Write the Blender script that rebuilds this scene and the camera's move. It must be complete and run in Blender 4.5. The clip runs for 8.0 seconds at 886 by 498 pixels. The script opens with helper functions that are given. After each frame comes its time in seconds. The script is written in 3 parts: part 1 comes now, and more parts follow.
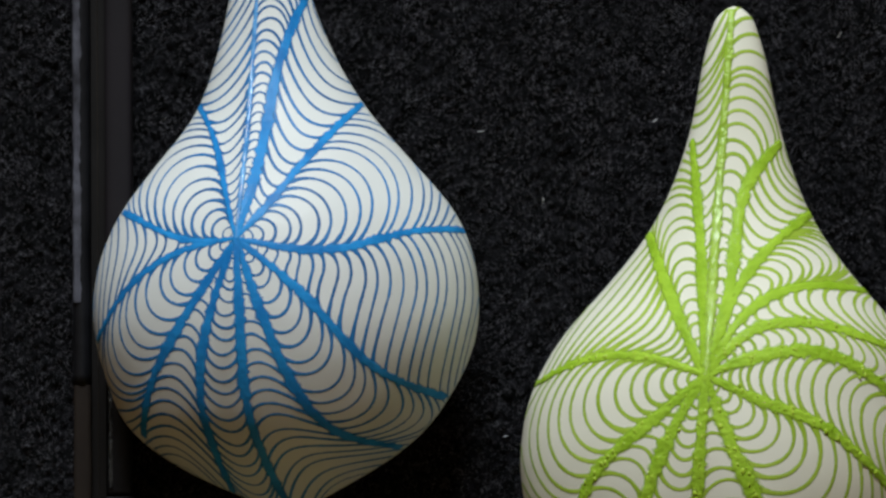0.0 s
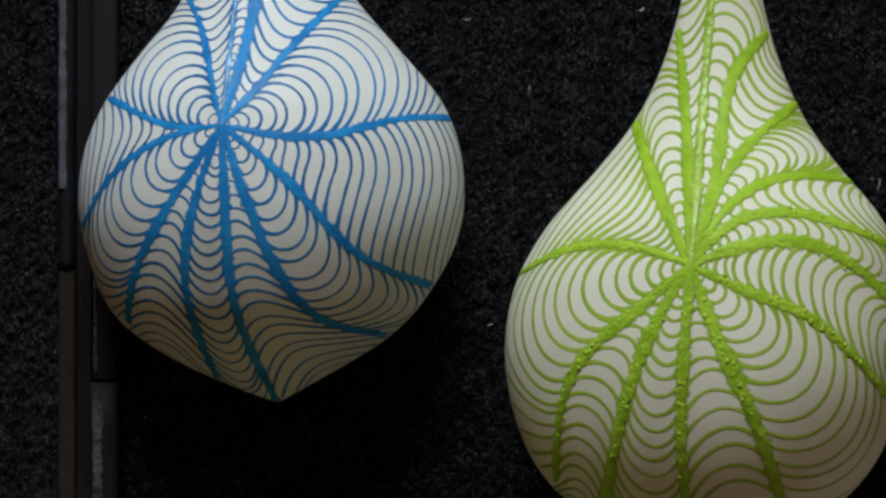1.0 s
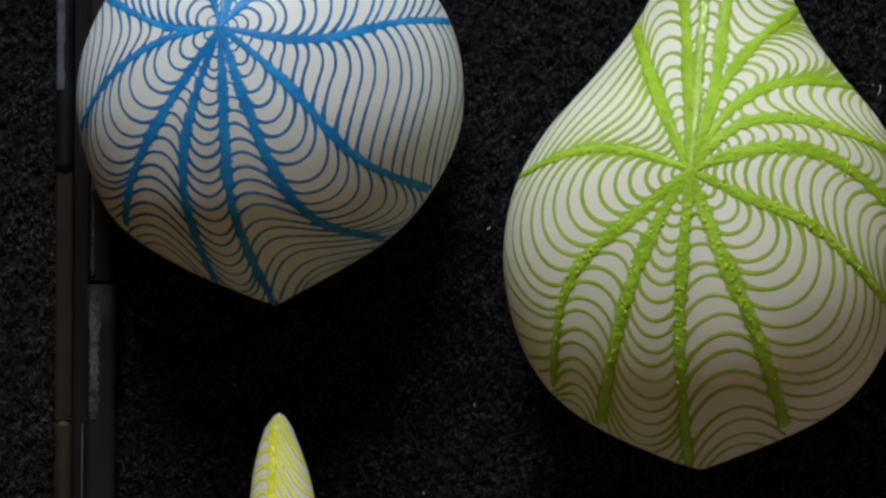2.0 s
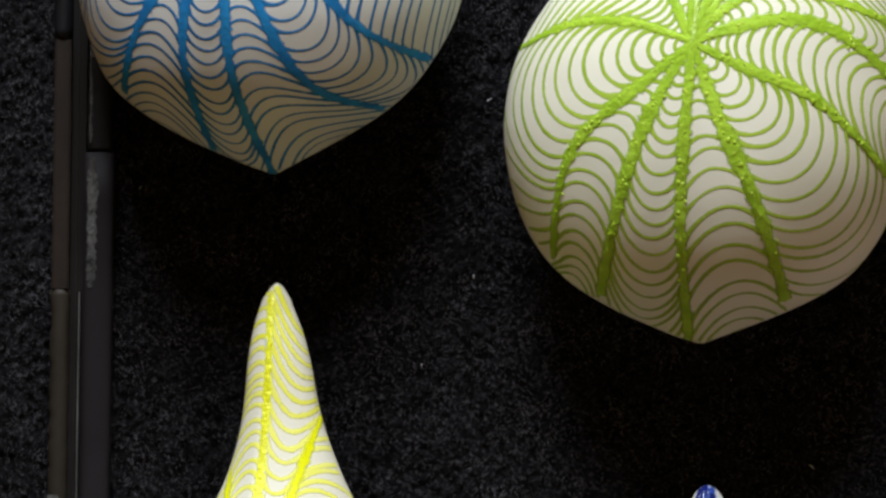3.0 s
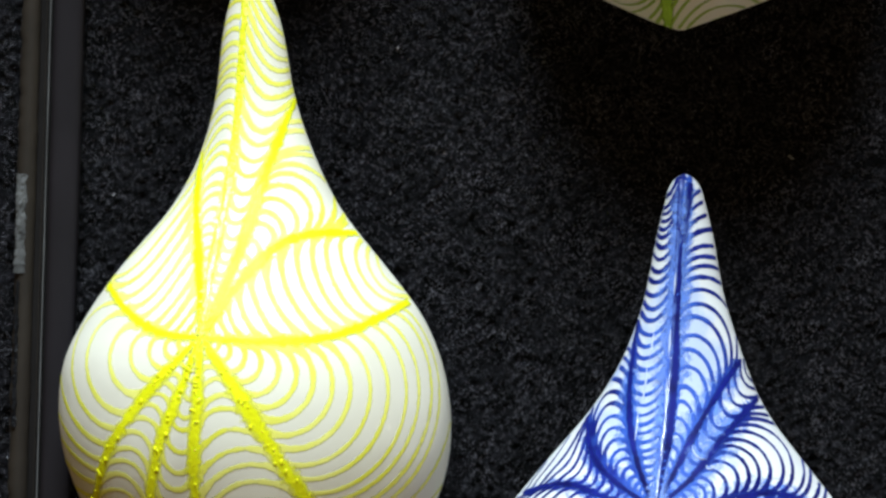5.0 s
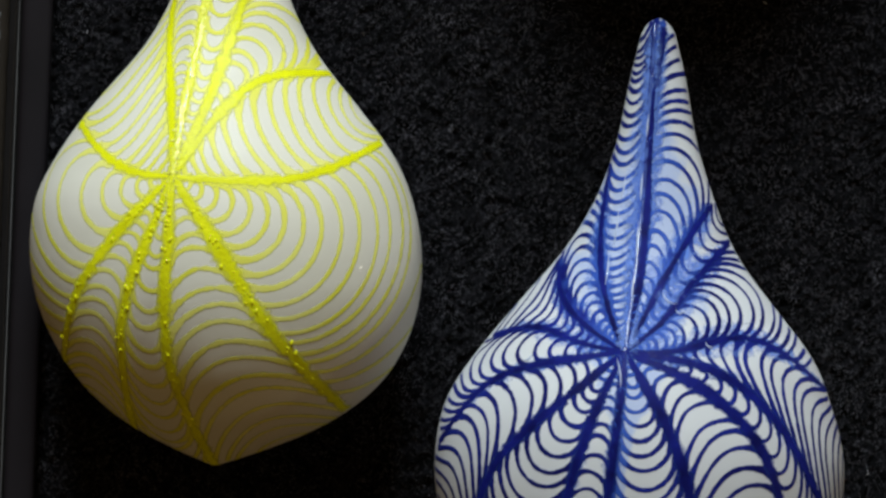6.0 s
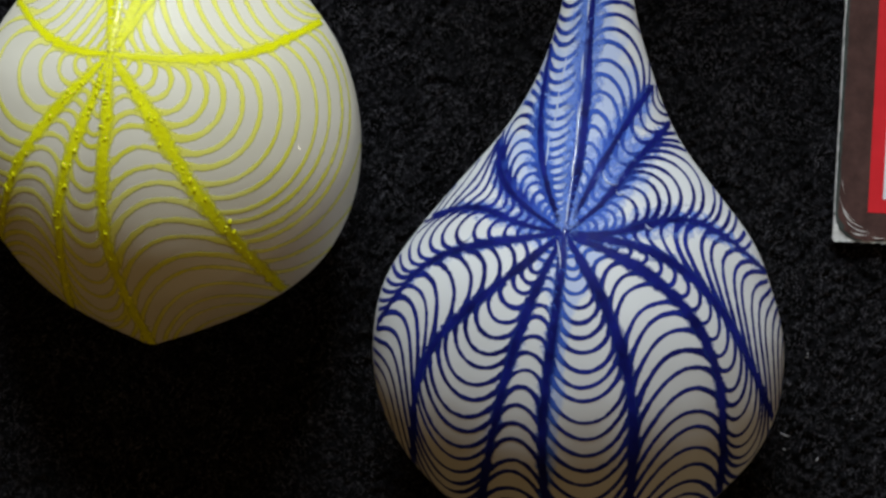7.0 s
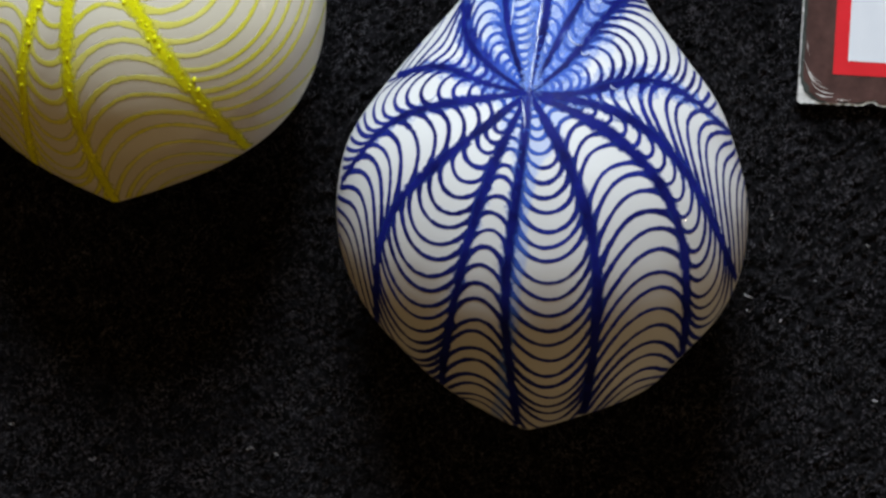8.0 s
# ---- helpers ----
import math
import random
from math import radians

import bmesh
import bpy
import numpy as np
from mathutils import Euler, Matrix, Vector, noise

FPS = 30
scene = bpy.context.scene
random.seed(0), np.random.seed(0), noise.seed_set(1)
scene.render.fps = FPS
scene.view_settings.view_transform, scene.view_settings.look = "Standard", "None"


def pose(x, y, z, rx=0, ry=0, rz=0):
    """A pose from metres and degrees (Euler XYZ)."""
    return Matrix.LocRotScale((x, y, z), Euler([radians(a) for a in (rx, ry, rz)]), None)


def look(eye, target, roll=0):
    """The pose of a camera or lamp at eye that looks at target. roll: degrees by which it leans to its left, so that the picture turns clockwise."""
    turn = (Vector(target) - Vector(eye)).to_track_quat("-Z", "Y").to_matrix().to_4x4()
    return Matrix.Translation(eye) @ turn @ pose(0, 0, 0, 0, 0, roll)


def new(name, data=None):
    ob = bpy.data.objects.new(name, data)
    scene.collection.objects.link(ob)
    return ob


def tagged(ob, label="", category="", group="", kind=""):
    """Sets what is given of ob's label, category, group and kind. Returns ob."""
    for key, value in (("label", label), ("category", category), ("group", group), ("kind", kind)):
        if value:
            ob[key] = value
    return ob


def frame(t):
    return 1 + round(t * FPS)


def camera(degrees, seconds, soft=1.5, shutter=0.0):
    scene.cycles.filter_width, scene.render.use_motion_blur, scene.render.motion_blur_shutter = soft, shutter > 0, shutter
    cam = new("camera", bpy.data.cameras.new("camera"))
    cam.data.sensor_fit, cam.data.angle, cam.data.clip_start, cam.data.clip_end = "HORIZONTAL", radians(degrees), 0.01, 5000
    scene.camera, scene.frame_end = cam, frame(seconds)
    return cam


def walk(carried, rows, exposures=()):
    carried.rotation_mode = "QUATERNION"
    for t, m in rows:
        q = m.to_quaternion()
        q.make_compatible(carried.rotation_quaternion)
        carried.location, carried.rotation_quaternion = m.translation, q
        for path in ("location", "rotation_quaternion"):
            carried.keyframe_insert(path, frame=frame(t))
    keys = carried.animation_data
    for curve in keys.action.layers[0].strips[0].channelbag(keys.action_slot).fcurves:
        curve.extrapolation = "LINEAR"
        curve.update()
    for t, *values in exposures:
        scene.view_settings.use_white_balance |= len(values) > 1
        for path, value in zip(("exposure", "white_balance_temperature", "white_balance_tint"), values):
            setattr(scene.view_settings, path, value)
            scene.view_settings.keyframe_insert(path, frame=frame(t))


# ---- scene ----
MM = 0.001

# ---- camera and its walk: a long lens held still, tilting down along the board ----
cam = camera(6.0, 8.0, soft=2.7)
PATH = [
    (0.0, pose(0.00784, -0.04186, 0.75675, 3.5559, 0.6574, -1.0286)),
    (0.5, pose(0.00784, -0.04186, 0.75673, 3.2195, 0.5801, -0.9286)),
    (1.0, pose(0.00784, -0.04186, 0.75637, 2.8022, 0.5397, -0.6923)),
    (1.5, pose(0.00784, -0.04186, 0.75529, 2.4614, 0.5223, -0.4736)),
    (1.7, pose(0.00784, -0.04186, 0.75486, 2.3286, 0.5196, -0.4355)),
    (2.8, pose(0.00784, -0.04186, 0.75150, 1.5564, 0.5107, 0.0083)),
    (3.0, pose(0.00784, -0.04186, 0.75022, 1.2986, 0.5037, 0.1427)),
    (3.5, pose(0.00784, -0.04186, 0.74871, 0.7209, 0.4677, 0.4490)),
    (4.0, pose(0.00784, -0.04186, 0.74698, 0.2042, 0.4255, 0.7051)),
    (4.5, pose(0.00784, -0.04186, 0.74504, -0.3166, 0.3750, 0.8979)),
    (4.7, pose(0.00784, -0.04186, 0.74270, -0.5238, 0.3593, 0.8626)),
    (5.8, pose(0.00784, -0.04186, 0.74011, -1.6870, 0.2366, 1.8000)),
    (6.0, pose(0.00784, -0.04186, 0.74089, -1.9038, 0.1664, 1.6809)),
    (6.5, pose(0.00784, -0.04186, 0.73874, -2.2817, -0.1078, 1.8356)),
    (7.0, pose(0.00784, -0.04186, 0.73767, -2.7272, -0.2322, 2.0192)),
    (7.5, pose(0.00784, -0.04186, 0.73825, -3.2116, -0.3532, 2.1368)),
    (8.0, pose(0.00784, -0.04186, 0.73699, -3.6857, -0.4570, 2.3777)),
]

EXPOSURES = [(0.0, -0.36, 6500, 9), (1.0, -0.57, 6500, 8), (1.7, -0.55, 6500, 8), (2.8, 0.0, 6650, 13), (3.5, 0.47, 6450, 10), (4.5, 0.68, 6120, 6), (4.8, 0.68, 6120, 6), (5.8, -0.05, 6350, 8), (6.5, -0.3, 6450, 10), (7.5, -0.06, 6480, 11), (8.0, 0.24, 6400, 12)]
walk(cam, PATH, EXPOSURES)

# ---- light: dim warm room, one key lamp above the board, one small lamp low at its side ----
world = bpy.data.worlds.new("room_light")
scene.world = world
world.use_nodes = True
wbg = world.node_tree.nodes["Background"]
wbg.inputs["Color"].default_value = (1.0, 0.64, 0.28, 1)
wbg.inputs["Strength"].default_value = 0.115


def area_lamp(name, eye, target, size, watts, colour):
    data = bpy.data.lights.new(name, "AREA")
    data.shape, data.size, data.energy, data.color = "DISK", size, watts, colour
    ob = new(name, data)
    ob.matrix_world = look(eye, target)
    return ob


area_lamp("key_lamp", (-0.04, 0.64, 0.41), (0.01, -0.04, 0.0), 0.36, 9.4, (0.84, 0.94, 1.0))
area_lamp("side_lamp", (0.62, -0.08, 0.15), (0.0, -0.04, 0.01), 0.02, 0.2, (1.0, 0.9, 0.7))


# ---- materials ----
def node_material(name):
    m = bpy.data.materials.new(name)
    m.use_nodes = True
    nt = m.node_tree
    return m, nt, nt.nodes["Principled BSDF"]


def add_node(nt, kind, **inputs):
    n = nt.nodes.new(kind)
    for k, v in inputs.items():
        n.inputs[k.replace("_", " ")].default_value = v
    return n


def noise_node(nt, scale, detail=3.0, rough=0.55):
    n = add_node(nt, "ShaderNodeTexNoise", Scale=scale, Detail=detail, Roughness=rough)
    tc = nt.nodes.new("ShaderNodeTexCoord")
    nt.links.new(tc.outputs["Object"], n.inputs["Vector"])
    return n


def ramp_node(nt, source, stops):
    r = nt.nodes.new("ShaderNodeValToRGB")
    while len(r.color_ramp.elements) < len(stops):
        r.color_ramp.elements.new(0.5)
    for e, (p, c) in zip(r.color_ramp.elements, stops):
        e.position, e.color = p, (*c, 1)
    nt.links.new(source, r.inputs["Fac"])
    return r


def bump_node(nt, bsdf, source, strength, distance, before=None):
    b = add_node(nt, "ShaderNodeBump", Strength=strength, Distance=distance)
    nt.links.new(source, b.inputs["Height"])
    if before:
        nt.links.new(before.outputs["Normal"], b.inputs["Normal"])
    nt.links.new(b.outputs["Normal"], bsdf.inputs["Normal"])
    return b


def glaze_material(name, low, high, coat=0.05):
    """Off-white glazed ceramic with faint clouding and orange-peel relief."""
    m, nt, b = node_material(name)
    cloud = noise_node(nt, 70.0, 3.0)
    r = ramp_node(nt, cloud.outputs["Fac"], [(0.3, low), (0.7, high)])
    nt.links.new(r.outputs["Color"], b.inputs["Base Color"])
    b.inputs["Roughness"].default_value = 0.5
    b.inputs["Specular IOR Level"].default_value = 0.14
    b.inputs["Coat Weight"].default_value = coat
    b.inputs["Coat Roughness"].default_value = 0.05
    fine = noise_node(nt, 420.0, 2.0)
    b1 = bump_node(nt, b, fine.outputs["Fac"], 0.10, 0.0003)
    wide = noise_node(nt, 110.0, 2.0)
    bump_node(nt, b, wide.outputs["Fac"], 0.12, 0.0012, b1)
    return m


def paint_material(name, dark, light, rough, grain, scale=300.0, coat=0.05, thin=None, shine=0.15):
    """Slip or enamel paint: pigment varies in density, with fine lumps."""
    m, nt, b = node_material(name)
    n = noise_node(nt, scale, 4.0, 0.6)
    r = ramp_node(nt, n.outputs["Fac"], [(0.36, dark), (0.66, light)])
    thick = nt.nodes.new("ShaderNodeAttribute")
    thick.attribute_name = "pigment"
    blot = noise_node(nt, 1300.0, 3.0)
    add = nt.nodes.new("ShaderNodeMath")
    add.operation = "MULTIPLY_ADD"
    add.inputs[1].default_value = 0.85
    nt.links.new(blot.outputs["Fac"], add.inputs[0])
    nt.links.new(thick.outputs["Fac"], add.inputs[2])
    # thin paint lets the glaze show and is paler than paint laid thick
    cover = ramp_node(nt, add.outputs[0], [(0.58, (0, 0, 0)), (1.0, (1, 1, 1))])
    mix = nt.nodes.new("ShaderNodeMixRGB")
    nt.links.new(cover.outputs["Color"], mix.inputs["Fac"])
    mix.inputs["Color1"].default_value = (*(thin or light), 1)
    nt.links.new(r.outputs["Color"], mix.inputs["Color2"])
    nt.links.new(mix.outputs["Color"], b.inputs["Base Color"])
    nt.links.new(cover.outputs["Color"], b.inputs["Alpha"])
    b.inputs["Roughness"].default_value = rough
    b.inputs["Specular IOR Level"].default_value = shine
    b.inputs["Coat Weight"].default_value = coat
    b.inputs["Coat Roughness"].default_value = 0.1
    f = noise_node(nt, 2400.0, 3.0)
    bump_node(nt, b, f.outputs["Fac"], grain, 0.0002)
    return m


def plain_material(name, dark, light, rough, scale, metal=0.0, grain=0.3, depth=0.0002):
    m, nt, b = node_material(name)
    n = noise_node(nt, scale, 5.0, 0.65)
    r = ramp_node(nt, n.outputs["Fac"], [(0.3, dark), (0.7, light)])
    nt.links.new(r.outputs["Color"], b.inputs["Base Color"])
    b.inputs["Roughness"].default_value = rough
    b.inputs["Metallic"].default_value = metal
    bump_node(nt, b, n.outputs["Fac"], grain, depth)
    return m


def felt_material(name):
    """Black pile: tufts about a millimetre wide, flecked with paler hairs; shade between tufts is in the colour."""
    m, nt, b = node_material(name)
    tuft, hair = noise_node(nt, 760.0, 2.0), noise_node(nt, 3300.0, 3.0, 0.6)
    # shade in the gaps between tufts, multiplied into the base colour
    t = ramp_node(nt, tuft.outputs["Fac"], [(0.36, (0.14, 0.14, 0.14)), (0.64, (1, 1, 1))])
    h = ramp_node(nt, hair.outputs["Fac"], [(0.36, (0.0028, 0.0028, 0.0036)), (0.58, (0.0082, 0.0075, 0.0090)), (0.78, (0.036, 0.033, 0.039))])
    mix = nt.nodes.new("ShaderNodeMixRGB")
    mix.blend_type = "MULTIPLY"
    mix.inputs["Fac"].default_value = 1.0
    nt.links.new(h.outputs["Color"], mix.inputs["Color1"])
    nt.links.new(t.outputs["Color"], mix.inputs["Color2"])
    nt.links.new(mix.outputs["Color"], b.inputs["Base Color"])
    b.inputs["Roughness"].default_value = 1.0
    b.inputs["Specular IOR Level"].default_value = 0.1
    return m


GLAZE = glaze_material("white_glaze", (0.72, 0.69, 0.565), (0.79, 0.757, 0.64))


def stain(m, pole, tip, colour, most):
    """Stains a paint or glaze where the pigment ran beside the crease, above the pole."""
    nt = m.node_tree
    b = nt.nodes["Principled BSDF"]
    tc = nt.nodes.new("ShaderNodeTexCoord")
    sep = nt.nodes.new("ShaderNodeSeparateXYZ")
    nt.links.new(tc.outputs["Object"], sep.inputs[0])
    slope = (tip[0] - pole[0]) / (tip[1] - pole[1])

    def calc(op, a, c=None):
        n = nt.nodes.new("ShaderNodeMath")
        n.operation = op
        for k, s in enumerate((a, c)):
            if isinstance(s, (int, float)):
                n.inputs[k].default_value = s
            elif s is not None:
                nt.links.new(s, n.inputs[k])
        return n.outputs[0]

    along = calc("SUBTRACT", sep.outputs["Y"], pole[1] * MM)
    side = calc("SUBTRACT", calc("SUBTRACT", sep.outputs["X"], pole[0] * MM), calc("MULTIPLY", along, slope))
    side = calc("ABSOLUTE", calc("SUBTRACT", side, 0.0007))
    up = calc("SUBTRACT", 1.25, calc("DIVIDE", calc("ABSOLUTE", calc("SUBTRACT", along, 0.007)), 0.0125))
    wide = calc("MAXIMUM", calc("MULTIPLY", up, 0.0062), 0.0007)
    near = calc("SUBTRACT", 1.0, calc("DIVIDE", side, wide))
    streak = noise_node(nt, 420.0, 3.0)
    amount = calc("ADD", near, calc("MULTIPLY", calc("SUBTRACT", streak.outputs["Fac"], 0.5), 1.9))
    amount = calc("MINIMUM", calc("MAXIMUM", amount, 0.0), most)
    mix = nt.nodes.new("ShaderNodeMixRGB")
    nt.links.new(amount, mix.inputs["Fac"])
    nt.links.new(b.inputs["Base Color"].links[0].from_socket, mix.inputs["Color1"])
    mix.inputs["Color2"].default_value = (*colour, 1)
    nt.links.new(mix.outputs["Color"], b.inputs["Base Color"])
    return m


BLUE_VEIN = paint_material("blue_slip", (0.010, 0.16, 0.45), (0.022, 0.28, 0.66), 0.5, 0.3)
BLUE_RIDGE = paint_material("blue_slip_wet", (0.02, 0.18, 0.50), (0.10, 0.36, 0.70), 0.3, 1.0, 500.0, 0.6, None, 0.6)
BLUE_LINE = paint_material("blue_ink", (0.015, 0.10, 0.27), (0.03, 0.22, 0.54), 0.45, 0.1, 120.0, 0.05, (0.05, 0.25, 0.6))
GREEN_VEIN = paint_material("green_slip", (0.26, 0.43, 0.018), (0.385, 0.585, 0.042), 0.6, 0.6)
GREEN_RIDGE = paint_material("green_slip_wet", (0.30, 0.46, 0.02), (0.42, 0.60, 0.08), 0.35, 1.0, 500.0, 0.4, None, 0.6)
GREEN_LINE = paint_material("green_ink", (0.25, 0.375, 0.022), (0.41, 0.55, 0.07), 0.5, 0.2, 120.0)
YELLOW_VEIN = paint_material("yellow_slip", (0.76, 0.76, 0.003), (0.88, 0.89, 0.008), 0.45, 0.3, 300.0, 0.05, (0.82, 0.83, 0.10))
YELLOW_RIDGE = paint_material("yellow_slip_wet", (0.76, 0.75, 0.004), (0.88, 0.88, 0.02), 0.35, 1.0, 500.0, 0.4, None, 0.6)
YELLOW_LINE = paint_material("yellow_ink", (0.77, 0.75, 0.06), (0.85, 0.83, 0.22), 0.5, 0.05, 120.0, 0.05, (0.82, 0.81, 0.32))
NAVY_VEIN = paint_material("navy_glaze", (0.004, 0.005, 0.07), (0.009, 0.014, 0.19), 0.5, 0.1, 300.0, 0.02, (0.03, 0.07, 0.42), 0.06)
NAVY_RIDGE = paint_material("navy_glaze_wet", (0.008, 0.015, 0.16), (0.10, 0.18, 0.52), 0.18, 0.6, 600.0, 0.8, None, 0.5)
NAVY_LINE = paint_material("navy_ink", (0.005, 0.006, 0.09), (0.014, 0.026, 0.25), 0.45, 0.05, 120.0, 0.02, (0.03, 0.08, 0.45), 0.06)
NAVY_WASH = paint_material("navy_wash", (0.08, 0.18, 0.62), (0.17, 0.30, 0.78), 0.4, 0.0, 260.0, 0.05, (0.20, 0.33, 0.80))
GREEN_BEAD = plain_material("green_bead", (0.31, 0.47, 0.016), (0.46, 0.62, 0.05), 0.34, 300.0)
YELLOW_BEAD = plain_material("yellow_bead", (0.74, 0.72, 0.004), (0.86, 0.86, 0.012), 0.18, 300.0)
FELT = felt_material("black_loop_felt")
FIBRE = plain_material("grey_lint", (0.005, 0.005, 0.006), (0.145, 0.136, 0.155), 0.8, 260.0)
MOTE = plain_material("white_lint", (0.55, 0.55, 0.55), (0.8, 0.8, 0.8), 0.7, 400.0)
RAIL_GREY = plain_material("grey_plastic", (0.0056, 0.0042, 0.0056), (0.0108, 0.0082, 0.0106), 0.65, 90.0, 0.0, 0.3, 0.0001)
RAIL_CLEAR = plain_material("scuffed_clear_strip", (0.0024, 0.0024, 0.0032), (0.0104, 0.0104, 0.0128), 0.5, 260.0, 0.0, 0.3, 0.0001)
RAIL_BROWN = plain_material("brown_tape", (0.008, 0.0060, 0.0044), (0.030, 0.023, 0.017), 0.6, 60.0, 0.0, 0.3, 0.0002)
RAIL_RUST = plain_material("rusty_brown_tape", (0.007, 0.0044, 0.0034), (0.021, 0.0135, 0.0095), 0.6, 110.0, 0.0, 0.3, 0.0002)
RAIL_LIP = plain_material("shiny_lip", (0.06, 0.06, 0.06), (0.14, 0.14, 0.14), 0.3, 100.0)
RAIL_HAZE = plain_material("pale_bluish_haze", (0.012, 0.012, 0.016), (0.125, 0.125, 0.155), 0.4, 260.0)
RAIL_DARK = plain_material("dark_channel", (0.0028, 0.0024, 0.0024), (0.0084, 0.0070, 0.0070), 0.5, 120.0)
SCUFF = plain_material("white_scuff", (0.004, 0.004, 0.004), (0.11, 0.11, 0.11), 0.7, 620.0)
for dull in (RAIL_GREY, RAIL_BROWN, RAIL_RUST, RAIL_DARK, RAIL_CLEAR):
    dull.node_tree.nodes["Principled BSDF"].inputs["Specular IOR Level"].default_value = 0.22
CARD_EDGE = plain_material("grey_green_laminate", (0.025, 0.032, 0.031), (0.07, 0.085, 0.08), 0.3, 300.0)
CARD_BROWN = plain_material("brown_print", (0.040, 0.017, 0.015), (0.095, 0.044, 0.039), 0.5, 500.0)
CARD_RED = plain_material("red_print", (0.66, 0.008, 0.016), (0.78, 0.014, 0.026), 0.6, 300.0)
CARD_WHITE = plain_material("white_print", (0.74, 0.78, 0.85), (0.80, 0.84, 0.90), 0.45, 200.0, 0.0, 0.1)
CARD_CORE = plain_material("torn_paper_core", (0.45, 0.45, 0.44), (0.8, 0.8, 0.78), 0.9, 600.0, 0.0, 0.8, 0.0004)
# pale glossy colour for glints drawn on the ornaments
GLINT = glaze_material("pale_glint_glaze", (0.40, 0.48, 0.66), (0.62, 0.66, 0.76), 1.0)


# ---- building helpers ----
def mesh_from(name, verts, faces, material, smooth=True, density=None):
    me = bpy.data.meshes.new(name)
    me.from_pydata([tuple(v) for v in verts], [], faces)
    me.materials.append(material)
    if smooth:
        me.shade_smooth()
    if density is not None:
        me.attributes.new("pigment", "FLOAT", "POINT").data.foreach_set("value", np.asarray(density, np.float32))
    me.update()
    return me


def part(name, me, parent, label=""):
    ob = new(name, me)
    ob.parent = parent
    return tagged(ob, label)


def pchip(xs, ys, x):
    """Monotone cubic through (xs, ys), xs rising."""
    xs, ys, x = np.asarray(xs, float), np.asarray(ys, float), np.asarray(x, float)
    h = np.diff(xs)
    d = np.diff(ys) / h
    m = np.zeros(len(xs))
    for i in range(1, len(xs) - 1):
        if d[i - 1] * d[i] > 0:
            w1, w2 = 2 * h[i] + h[i - 1], h[i] + 2 * h[i - 1]
            m[i] = (w1 + w2) / (w1 / d[i - 1] + w2 / d[i])
    m[0], m[-1] = d[0], d[-1]
    k = np.clip(np.searchsorted(xs, x) - 1, 0, len(h) - 1)
    s = np.clip((x - xs[k]) / h[k], 0, 1)
    return ((1 + 2 * s) * (1 - s) ** 2 * ys[k] + s * (1 - s) ** 2 * h[k] * m[k]
            + s * s * (3 - 2 * s) * ys[k + 1] + s * s * (s - 1) * h[k] * m[k + 1])


def spline(points, n):
    """A smooth curve through four plan points, evenly sampled by the parameter, going on straight past its end."""
    p = np.array(points, float)
    knots = np.concatenate([[0], np.cumsum(np.hypot(*np.diff(p, axis=0).T) ** 0.75)])
    knots /= knots[-1]
    t = np.linspace(0, 1, n)
    # natural cubic through the knots
    a = np.zeros((4, 4))
    a[0, 0] = a[3, 3] = 1
    rhs = np.zeros((4, 2))
    h = np.diff(knots)
    for i in (1, 2):
        a[i, i - 1:i + 2] = h[i - 1], 2 * (h[i - 1] + h[i]), h[i]
        rhs[i] = 6 * ((p[i + 1] - p[i]) / h[i] - (p[i] - p[i - 1]) / h[i - 1])
    m = np.linalg.solve(a, rhs)
    k = np.clip(np.searchsorted(knots, t) - 1, 0, 2)
    s, e, hk = (knots[k + 1] - t)[:, None], (t - knots[k])[:, None], h[k][:, None]
    c = (m[k] * s ** 3 + m[k + 1] * e ** 3) / (6 * hk) + (p[k] / hk - m[k] * hk / 6) * s + (p[k + 1] / hk - m[k + 1] * hk / 6) * e
    return c


